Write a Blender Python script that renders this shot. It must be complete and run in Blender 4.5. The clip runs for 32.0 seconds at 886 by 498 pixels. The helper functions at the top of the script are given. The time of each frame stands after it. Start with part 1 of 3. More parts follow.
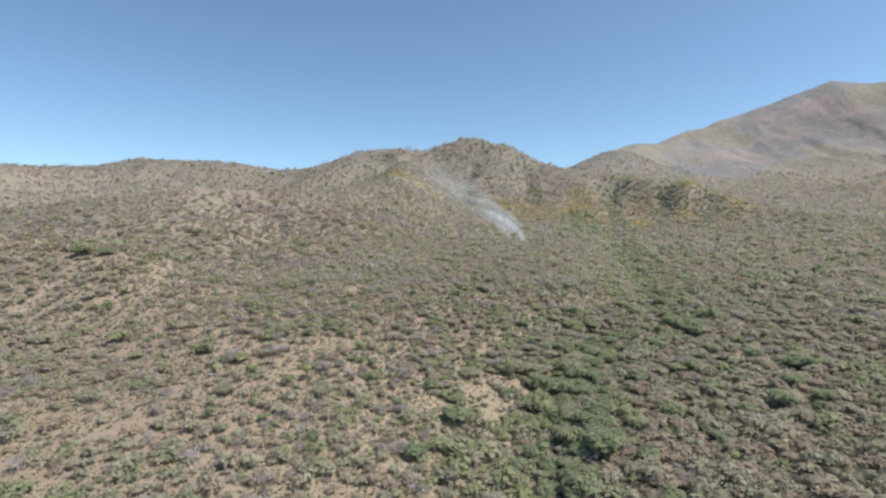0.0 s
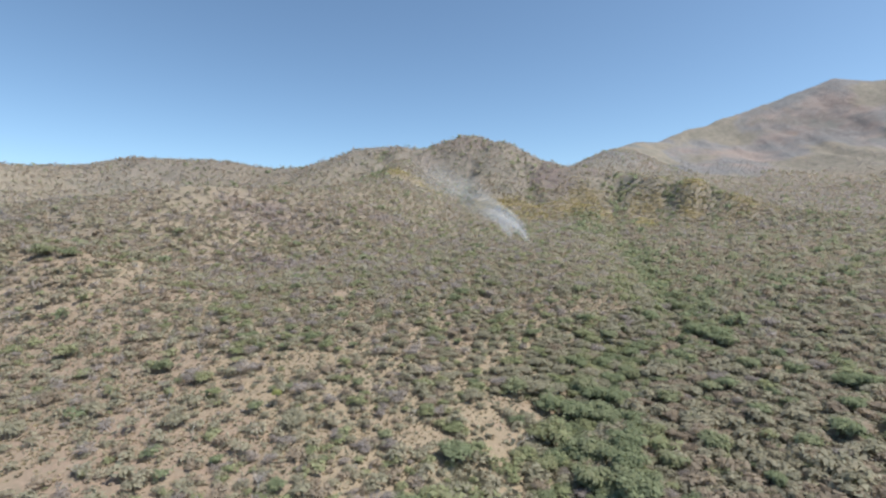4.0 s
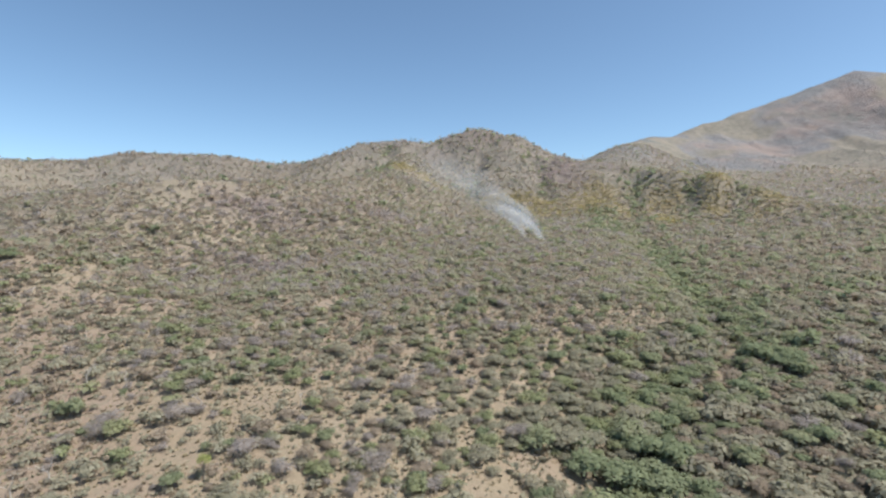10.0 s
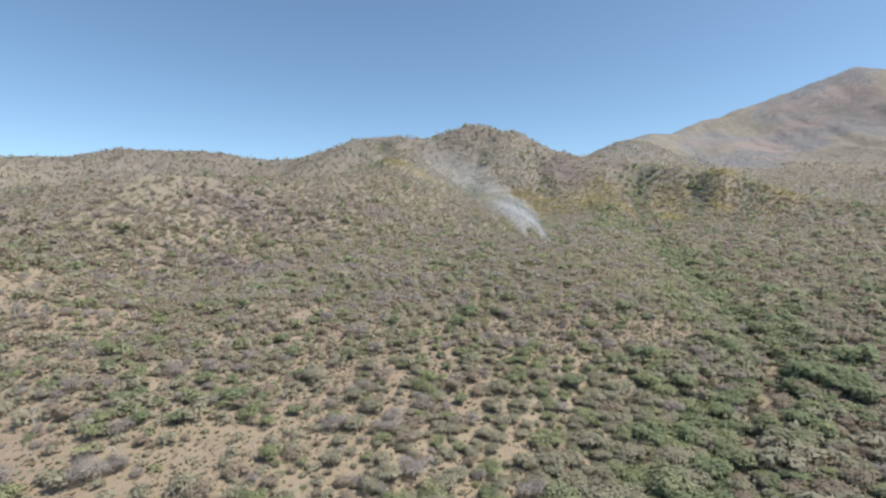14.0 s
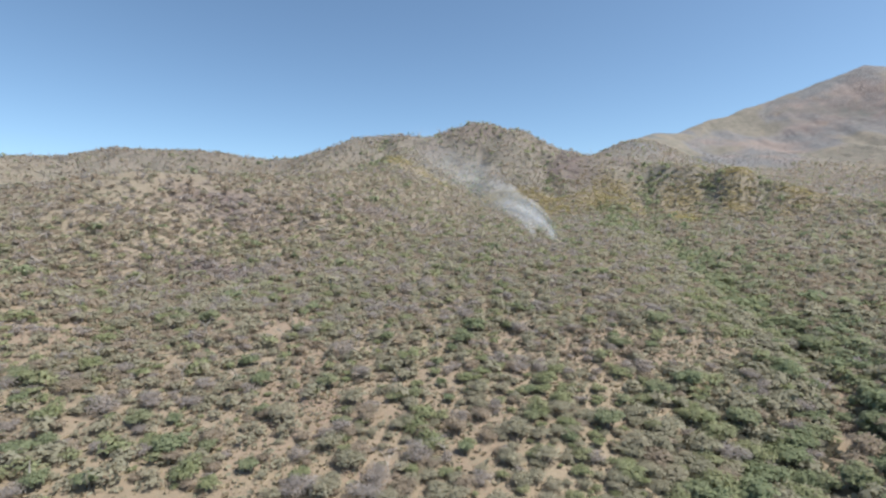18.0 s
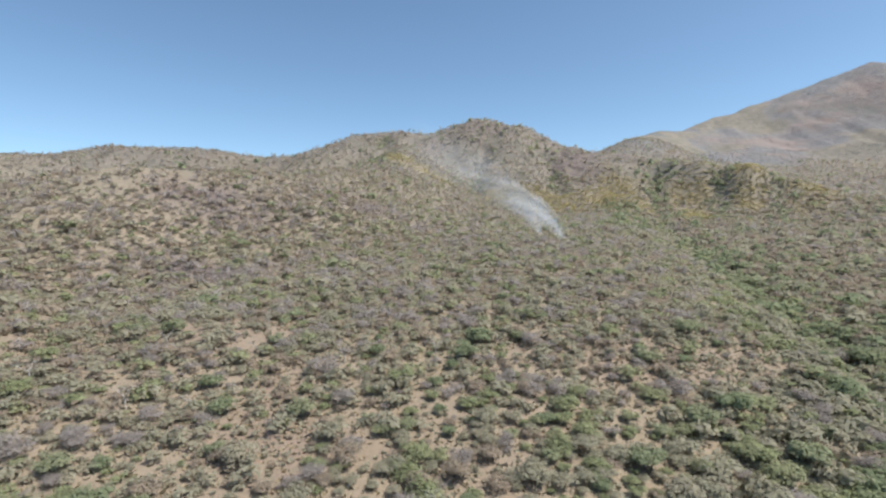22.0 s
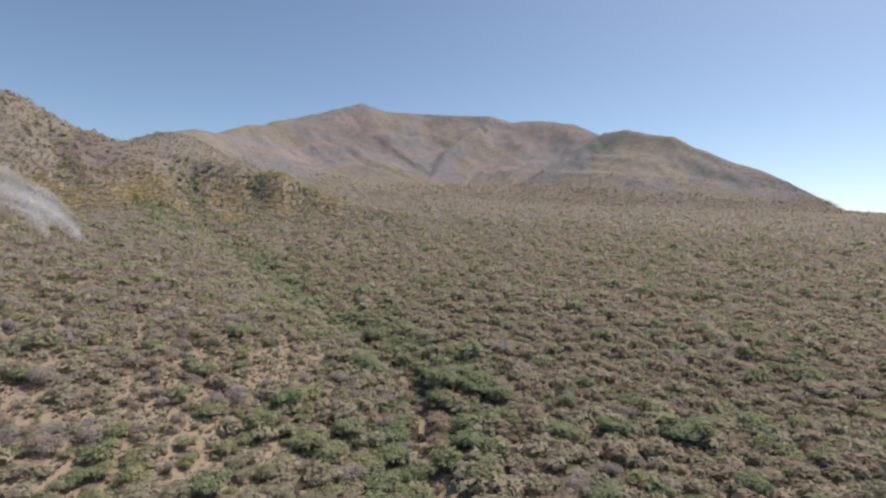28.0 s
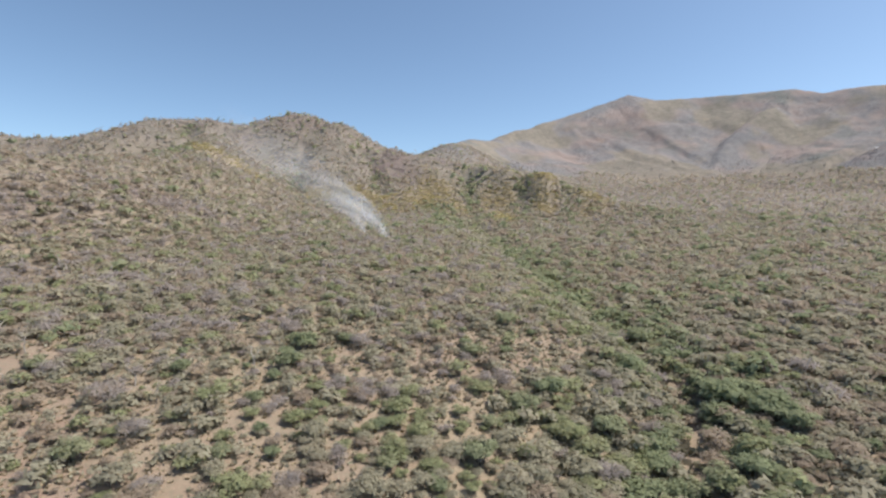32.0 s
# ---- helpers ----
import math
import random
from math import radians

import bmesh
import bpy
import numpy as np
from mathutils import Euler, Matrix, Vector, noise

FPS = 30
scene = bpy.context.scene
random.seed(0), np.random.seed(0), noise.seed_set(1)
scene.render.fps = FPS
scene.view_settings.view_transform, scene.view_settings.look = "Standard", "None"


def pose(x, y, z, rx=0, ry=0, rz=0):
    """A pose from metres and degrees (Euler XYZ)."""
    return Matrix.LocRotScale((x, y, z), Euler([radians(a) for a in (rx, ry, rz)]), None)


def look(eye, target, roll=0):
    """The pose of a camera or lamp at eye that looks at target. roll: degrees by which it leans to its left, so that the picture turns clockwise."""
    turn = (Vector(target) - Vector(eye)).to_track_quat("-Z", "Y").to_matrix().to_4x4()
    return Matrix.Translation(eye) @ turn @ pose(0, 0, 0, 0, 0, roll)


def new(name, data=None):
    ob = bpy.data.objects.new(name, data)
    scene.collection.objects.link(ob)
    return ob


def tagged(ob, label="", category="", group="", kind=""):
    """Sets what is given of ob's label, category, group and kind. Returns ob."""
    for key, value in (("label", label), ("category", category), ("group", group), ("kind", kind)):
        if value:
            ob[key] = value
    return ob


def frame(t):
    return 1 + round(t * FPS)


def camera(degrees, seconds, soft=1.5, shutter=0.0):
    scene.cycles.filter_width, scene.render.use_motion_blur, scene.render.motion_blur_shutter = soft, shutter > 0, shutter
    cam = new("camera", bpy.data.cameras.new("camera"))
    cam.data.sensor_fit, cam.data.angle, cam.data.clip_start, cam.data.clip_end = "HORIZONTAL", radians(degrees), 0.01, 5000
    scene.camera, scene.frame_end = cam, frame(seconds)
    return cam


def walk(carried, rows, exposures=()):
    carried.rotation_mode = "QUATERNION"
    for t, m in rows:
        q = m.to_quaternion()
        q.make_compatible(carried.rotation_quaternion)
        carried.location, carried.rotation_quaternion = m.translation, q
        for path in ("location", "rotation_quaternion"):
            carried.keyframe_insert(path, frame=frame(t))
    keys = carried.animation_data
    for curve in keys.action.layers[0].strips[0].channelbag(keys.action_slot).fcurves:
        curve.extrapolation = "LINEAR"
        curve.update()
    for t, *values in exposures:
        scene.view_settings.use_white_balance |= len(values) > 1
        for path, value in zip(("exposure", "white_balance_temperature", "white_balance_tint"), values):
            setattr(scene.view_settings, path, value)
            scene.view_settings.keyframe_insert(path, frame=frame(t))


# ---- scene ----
cam = camera(82.78, 32.0, soft=2.4)


def flown(t, x, y, z, yaw, pitch, roll):
    """A row of the flight: place, turn to the left from north, pitch up and roll, in degrees."""
    a, p = radians(yaw), radians(pitch)
    ahead = Vector((-math.sin(a) * math.cos(p), math.cos(a) * math.cos(p), math.sin(p)))
    return t, look((x, y, z), Vector((x, y, z)) + 50 * ahead, roll)


FLIGHT = [
    (0, -0.0, 0.0, 45.0, 0.69, -1.91, -0.04),
    (0.5, 0.1, 2.4, 44.8, 0.76, -1.85, -0.06),
    (1, 0.1, 4.7, 44.7, 0.78, -1.83, -0.03),
    (1.5, 0.1, 7.2, 44.6, 0.77, -1.83, -0.05),
    (2, 0.2, 9.7, 44.6, 0.72, -1.82, -0.09),
    (2.5, 0.2, 12.2, 44.6, 0.68, -1.81, -0.05),
    (3, 0.3, 14.8, 44.6, 0.64, -1.85, -0.06),
    (3.5, 0.3, 17.5, 44.5, 0.62, -1.86, -0.08),
    (5.5, 0.7, 29.3, 44.6, 0.69, -2.12, -0.44),
    (6, 1.0, 32.1, 44.7, 0.83, -2.12, -0.18),
    (6.5, 1.2, 34.9, 44.8, 0.86, -2.18, -0.12),
    (7, 1.4, 37.8, 44.9, 0.98, -2.10, -0.20),
    (7.5, 1.5, 40.5, 44.9, 1.41, -2.05, -0.12),
    (8, 1.5, 43.0, 45.0, 1.66, -2.02, -0.15),
    (8.5, 1.6, 45.4, 45.0, 1.68, -2.06, -0.14),
    (9, 1.6, 47.6, 45.0, 1.59, -2.16, -0.13),
    (9.5, 1.6, 49.8, 45.0, 1.62, -2.26, -0.06),
    (10, 1.7, 52.0, 44.9, 1.58, -2.26, -0.11),
    (10.5, 1.7, 54.4, 44.8, 1.53, -2.29, -0.15),
    (11, 1.8, 56.9, 44.7, 1.49, -2.30, -0.22),
    (11.5, 1.8, 59.5, 44.7, 1.45, -2.31, -0.20),
    (12, 1.7, 62.2, 44.8, 1.44, -2.32, -0.28),
    (12.5, 1.8, 65.0, 44.8, 1.33, -2.28, -0.18),
    (13, 1.8, 67.8, 44.9, 1.24, -2.33, -0.23),
    (13.5, 1.7, 70.7, 45.1, 1.24, -2.39, -0.14),
    (14, 1.7, 73.5, 45.2, 1.28, -2.46, -0.22),
    (14.5, 1.7, 76.3, 45.2, 1.33, -2.52, -0.30),
    (16.5, 1.8, 87.6, 45.3, 1.31, -2.64, -0.42),
    (17, 1.7, 90.4, 45.2, 1.45, -2.45, -0.06),
    (17.5, 1.6, 92.9, 45.0, 1.47, -2.42, -0.15),
    (18, 1.6, 95.2, 44.8, 1.61, -2.36, -0.19),
    (18.5, 1.5, 97.5, 44.7, 1.64, -2.35, -0.18),
    (19, 1.5, 99.6, 44.6, 1.55, -2.33, -0.33),
    (19.5, 1.5, 101.7, 44.6, 1.60, -2.30, -0.05),
    (20, 1.5, 103.8, 44.5, 1.64, -2.31, -0.07),
    (20.5, 1.4, 105.9, 44.4, 1.65, -2.32, -0.15),
    (21, 1.4, 107.9, 44.4, 1.66, -2.40, -0.29),
    (21.5, 1.5, 109.9, 44.2, 1.78, -2.40, -0.14),
    (22, 1.6, 111.8, 44.1, 1.80, -2.43, -0.26),
    (22.5, 1.7, 113.6, 44.0, 1.84, -2.41, -0.39),
    (23, 1.9, 115.0, 43.9, 1.48, -2.26, -0.32),
    (23.5, 1.8, 116.0, 43.7, -9.77, -2.18, 0.12),
    (24, 1.5, 116.8, 43.6, -32.69, -1.95, 0.70),
    (24.5, 1.0, 117.2, 43.5, -51.70, -1.89, 0.48),
    (25, 0.6, 117.6, 43.5, -61.47, -1.34, 1.18),
    (25.5, 0.5, 117.7, 43.7, -63.10, -1.48, 0.45),
    (27.5, 0.8, 117.5, 44.5, -57.69, -1.80, 0.97),
    (28, 0.9, 117.5, 44.5, -47.71, -2.05, 0.82),
    (28.5, 0.9, 117.6, 44.4, -40.88, -2.15, 0.83),
    (29, 0.7, 117.7, 44.3, -40.36, -2.11, 0.74),
    (29.5, 0.3, 118.0, 44.1, -36.76, -2.16, 0.72),
    (30, 0.0, 118.0, 43.9, -28.07, -2.32, 0.51),
    (30.5, 0.1, 117.9, 43.8, -21.20, -2.46, 0.46),
    (31, 0.3, 117.7, 43.7, -20.28, -2.47, 0.31),
    (31.5, 0.5, 117.4, 43.6, -18.94, -2.45, 0.27),
    (32, 0.8, 117.0, 43.3, -18.39, -2.42, 0.23),
]
EXPOSURES = [(0, 0.49, 6600, 7), (23, 0.5, 6600, 7), (24.2, 0.57, 6850, 12), (25.5, 0.27, 7100, 15), (28.5, 0.19, 7100, 15), (30, 0.32, 6950, 13), (31, 0.43, 6900, 12), (32, 0.5, 6900, 11)]
walk(cam, [flown(*row) for row in FLIGHT], EXPOSURES)

# ---- daylight ----
SUN_AZIMUTH, SUN_HEIGHT = 107, 58
world = bpy.data.worlds.new("sky")
scene.world = world
world.use_nodes = True
sky = world.node_tree.nodes.new("ShaderNodeTexSky")
sky.sky_type, sky.sun_disc = "NISHITA", False
sky.sun_elevation, sky.sun_rotation = radians(SUN_HEIGHT), radians(SUN_AZIMUTH)
sky.altitude, sky.air_density, sky.dust_density, sky.ozone_density = 1600, 0.85, 2.6, 3.4
back = world.node_tree.nodes["Background"]
tinge = world.node_tree.nodes.new("ShaderNodeMix")
tinge.data_type, tinge.blend_type = "RGBA", "MULTIPLY"
tinge.inputs[0].default_value, tinge.inputs[7].default_value = 1.0, (0.96, 1.0, 0.94, 1)
world.node_tree.links.new(sky.outputs[0], tinge.inputs[6])
world.node_tree.links.new(tinge.outputs[2], back.inputs[0])
back.inputs[1].default_value = 0.14
sun_lamp = bpy.data.lights.new("sun", "SUN")
sun_lamp.energy, sun_lamp.angle, sun_lamp.color = 4.0, radians(0.9), (1.0, 0.95, 0.87)
sun = new("sun", sun_lamp)
sun_from = Vector((math.sin(radians(SUN_AZIMUTH)) * math.cos(radians(SUN_HEIGHT)), math.cos(radians(SUN_AZIMUTH)) * math.cos(radians(SUN_HEIGHT)), math.sin(radians(SUN_HEIGHT))))
sun.matrix_world = look(900 * sun_from, (0, 0, 0))

rng = np.random.default_rng(7)


# ---- smooth noise on the plan ----
def lattice(ix, iy, seed):
    h = (ix.astype(np.int64) * 374761393 + iy.astype(np.int64) * 668265263 + seed * 1274126177) & 0xFFFFFFFF
    h = ((h ^ (h >> 13)) * 1274126177) & 0xFFFFFFFF
    return ((h ^ (h >> 16)) & 0xFFFF) / 65535.0


def value_noise(x, y, seed=0):
    ix, iy = np.floor(x), np.floor(y)
    u, v = x - ix, y - iy
    u, v = u * u * u * (u * (u * 6 - 15) + 10), v * v * v * (v * (v * 6 - 15) + 10)
    a, b = lattice(ix, iy, seed), lattice(ix + 1, iy, seed)
    c, d = lattice(ix, iy + 1, seed), lattice(ix + 1, iy + 1, seed)
    return (a + (b - a) * u) * (1 - v) + (c + (d - c) * u) * v


def fractal(x, y, size, octaves=4, seed=0, ridged=False):
    total, weight, amount = 0.0, 0.0, 1.0
    for k in range(octaves):
        n = value_noise(x / size * 2**k + 17.3 * k, y / size * 2**k - 9.1 * k, seed + k)
        total = total + amount * (1 - np.abs(2 * n - 1) if ridged else n)
        weight, amount = weight + amount, amount * 0.5
    return total / weight


def step(a, b, v):
    t = np.clip((v - a) / (b - a), 0, 1)
    return t * t * (3 - 2 * t)


# ---- the lie of the land ----
STREAM = [(2, -60), (12, 30), (20, 105), (33, 140), (52, 170), (70, 186), (90, 212), (101, 250), (113, 300), (136, 389), (172, 520), (205, 650), (214, 770)]
MAIN_HILL = [(-291, 919, 151), (-241, 903, 155), (-208, 891, 168), (-163, 892, 186), (-92, 892, 190), (-52, 896, 186), (-20, 908, 197), (27, 917, 214), (55, 916, 213), (82, 902, 199)]
EAST_FLANK = [(107, 881, 181), (156, 832, 153), (197, 802, 141)]
LEFT_HILL = [(-1100, 560, 152), (-786, 683, 154), (-679, 814, 151), (-629, 869, 157), (-574, 922, 180), (-517, 946, 180), (-403, 960, 176), (-298, 938, 153)]
KNOLL = [(-420, 470, 64), (-300, 420, 70), (-186, 396, 79), (-120, 480, 84), (-80, 600, 104), (-70, 760, 150)]
LEFT_SPUR = [(-330, 240, 58), (-240, 238, 49), (-172, 233, 40), (-141, 225, 36), (-112, 209, 27.5), (-84, 189, 19)]
CANYON_SPUR = [(204, 805, 140), (244, 788, 134), (268, 745, 126), (307, 693, 114), (320, 668, 111), (341, 649, 96), (362, 634, 85), (388, 622, 72)]
BACK_HUMP = [(330, 1250, 190), (434, 1396, 261), (661, 1792, 356), (768, 1856, 365), (919, 1951, 420)]
MOUNTAIN = [(919, 1951, 420), (1137, 2001, 503), (1389, 2014, 595), (1488, 2001, 635), (1592, 1954, 610), (1764, 1862, 612), (1982, 1610, 604), (2013, 1516, 569), (2075, 1384, 570), (2126, 1233, 538), (2127, 1118, 476)]
SHOULDER = [(2100, 1180, 440), (1946, 1033, 439), (1941, 921, 449), (1953, 775, 406), (1963, 676, 358), (1974, 551, 296), (1980, 470, 264), (1982, 389, 216), (1991, 313, 168), (1997, 243, 121)]
PEAK_SPUR = [(1339, 1964, 513), (1374, 1811, 435), (1398, 1659, 368), (1374, 1502, 290), (1250, 1330, 205)]
MIDDLE_SPUR = [(1849, 1536, 506), (1698, 1518, 466), (1508, 1477, 365), (1347, 1387, 256), (1200, 1290, 185)]
SHOULDER_SPUR = [(1900, 989, 429), (1791, 1010, 381), (1665, 1034, 313), (1512, 1058, 243)]
WEST_SPUR = [(1056, 1991, 454), (947, 1879, 370), (783, 1683, 262), (658, 1466, 183)]
EAST_SPUR = [(1940, 750, 387), (1861, 703, 292), (1727, 694, 203)]
GULLIES = [[(196, 580), (222, 680), (250, 768)], [(226, 540), (268, 625), (302, 700)], [(274, 545), (312, 610), (346, 668)], [(118, 690), (120, 760), (110, 860)], [(20, 690), (24, 780), (34, 880)], [(-90, 640), (-96, 740), (-110, 860)], [(-330, 640), (-380, 780), (-440, 900)]]


def gully(x, y):
    """1 in the beds of the gullies that run down the hillsides."""
    wander = 9 * (fractal(x, y, 60, 2, 83) - 0.5)
    out = np.zeros(x.shape)
    for line in GULLIES:
        d, _, _ = nearest(x + wander, y, line)
        out = np.maximum(out, np.exp(-((d / 11) ** 2)))
    return out


def fan(x, y):
    """The apron of washed-down soil below the mountain: a tilted plane that levels off far away."""
    along = (x - 67) * 0.53 + (y - 181) * 0.848
    return 6 + 0.0977 * np.where(along > 1500, 1500 + 700 * (1 - np.exp(-(along - 1500) / 700)), along)


def nearest(x, y, line):
    """Distance from a line on the plan, the height along it and on which side (left: positive)."""
    best, height, side = np.full(x.shape, 1e9), np.zeros(x.shape), np.ones(x.shape)
    for a, b in zip(line[:-1], line[1:]):
        dx, dy = b[0] - a[0], b[1] - a[1]
        t = np.clip(((x - a[0]) * dx + (y - a[1]) * dy) / (dx * dx + dy * dy), 0, 1)
        d = np.hypot(x - a[0] - t * dx, y - a[1] - t * dy)
        closer = d < best
        best = np.where(closer, d, best)
        if len(a) > 2:
            height = np.where(closer, a[2] + t * (b[2] - a[2]), height)
        side = np.where(closer, np.sign(dx * (y - a[1]) - dy * (x - a[0])), side)
    return best, height, side


def ridge(x, y, line, width, sharp=1.3):
    """How far a ridge stands above the apron, and how near its crest a place is (1 on the crest); sharp 0 gives an even slope."""
    bend = 0.22 * width * (fractal(x, y, 0.9 * width, 3, 31) - 0.5)
    d, crest, _ = nearest(x, y, line)
    d = np.maximum(d + bend * step(0, width, d) * 2, 0)
    if sharp:
        profile = np.maximum(1 / (1 + (d / width) ** 2) ** sharp - 0.07, 0) ** 1.05 / 0.927
    else:
        run = np.sqrt(d * d + (0.025 * width) ** 2) - 0.025 * width
        reach = width * np.clip((crest - fan(x, y)) / 300, 0.12, 1)
        profile = np.maximum(1 - run / reach, 0) ** 1.45
    return np.maximum(crest - fan(x, y), 0) * profile, profile


def stream_side(x, y):
    d, _, side = nearest(x, y, STREAM)
    return d * side


def spot(x, y, cx, cy, rx, ry):
    return np.exp(-(((x - cx) / rx) ** 2 + ((y - cy) / ry) ** 2))


def relief(x, y):
    """Height over the apron, nearness to a crest and distance from the stream (left bank: positive)."""
    d = stream_side(x, y)
    bench = 16 * (1 - np.exp(-np.maximum(d - 5, 0) / 40)) * step(1050, 500, y)
    bench = bench + 3.6 * spot(x, y, -68, 174, 26, 24) + 4.6 * spot(x, y, -60, 222, 30, 26)
    top, crest, total = bench, np.zeros(x.shape), bench**12
    for line, width, sharp in ((MAIN_HILL, 190, 1.5), (EAST_FLANK, 135, 2.0), (LEFT_HILL, 260, 1.3), (KNOLL, 115, 1.3), (LEFT_SPUR, 62, 1.3), (CANYON_SPUR, 78, 2.0), (BACK_HUMP, 240, 1.3),
                               (MOUNTAIN, 930, 0), (SHOULDER, 680, 0), (PEAK_SPUR, 560, 0), (MIDDLE_SPUR, 600, 0), (SHOULDER_SPUR, 560, 0), (WEST_SPUR, 560, 0), (EAST_SPUR, 480, 0)):
        h, p = ridge(x, y, line, width, sharp)
        if line is MOUNTAIN:
            h = h * step(250, 950, y)
        crest = np.where(h > top, p, crest)
        top, total = np.maximum(top, h), total + h**12
    return total ** (1 / 12), crest, d


def land(x, y):
    """Height of the ground."""
    h, crest, d = relief(x, y)
    flank = 4 * crest * (1 - crest)
    gullies = fractal(x, y, 150, 4, 5, True) - 0.95
    ravines = fractal(x, y, 300, 4, 15, True) - 0.95
    fine = fractal(x, y, 34, 4, 9) - 0.5
    steep = step(20, 140, h)
    calm = 1 - 0.2 * step(1250, 1600, np.hypot(x, y))
    rills = fractal(x, y, 70, 3, 25, True) - 0.9
    z = fan(x, y) + h + flank * steep * calm * (0.34 * np.minimum(h, 90 + 0.12 * h) * gullies + 0.42 * np.minimum(h, 190) * ravines * step(120, 300, h) + 0.2 * np.minimum(h, 60) * rills) + fine * (1.6 + 4 * steep)
    z = z - 2.6 * np.exp(-((d / 7) ** 2)) * step(900, 500, y)
    z = z - 5.5 * gully(x, y) * step(4, 30, h)
    return z - 0.00002 * np.maximum(np.hypot(x, y) - 2600, 0) ** 2


# ---- materials ----
def node_material(name, rough=0.9):
    mat = bpy.data.materials.new(name)
    mat.use_nodes = True
    tree = mat.node_tree
    shader = tree.nodes["Principled BSDF"]
    shader.inputs["Roughness"].default_value = rough
    shader.inputs["Specular IOR Level"].default_value = 0.15
    return mat, tree, shader


def mixed(tree, factor, a, b, blend="MIX"):
    n = tree.nodes.new("ShaderNodeMix")
    n.data_type, n.blend_type = "RGBA", blend
    for socket, value in ((n.inputs[0], factor), (n.inputs[6], a), (n.inputs[7], b)):
        if isinstance(value, bpy.types.NodeSocket):
            tree.links.new(value, socket)
        elif isinstance(value, tuple):
            socket.default_value = (*value, 1)
        else:
            socket.default_value = value
    return n.outputs[2]


def grain(tree, size, detail=5, rough=0.6, low=0.35, high=0.65):
    """Noise of a size in metres, stretched to 0..1."""
    co = tree.nodes.new("ShaderNodeNewGeometry")
    n = tree.nodes.new("ShaderNodeTexNoise")
    n.inputs["Scale"].default_value, n.inputs["Detail"].default_value, n.inputs["Roughness"].default_value = 1 / size, detail, rough
    tree.links.new(co.outputs["Position"], n.inputs["Vector"])
    r = tree.nodes.new("ShaderNodeMapRange")
    r.inputs[1].default_value, r.inputs[2].default_value = low, high
    tree.links.new(n.outputs["Fac"], r.inputs[0])
    return r.outputs[0]


def times(tree, a, b):
    n = tree.nodes.new("ShaderNodeMath")
    n.operation, n.use_clamp = "MULTIPLY", True
    for socket, value in zip(n.inputs, (a, b)):
        if isinstance(value, bpy.types.NodeSocket):
            tree.links.new(value, socket)
        else:
            socket.default_value = value
    return n.outputs[0]


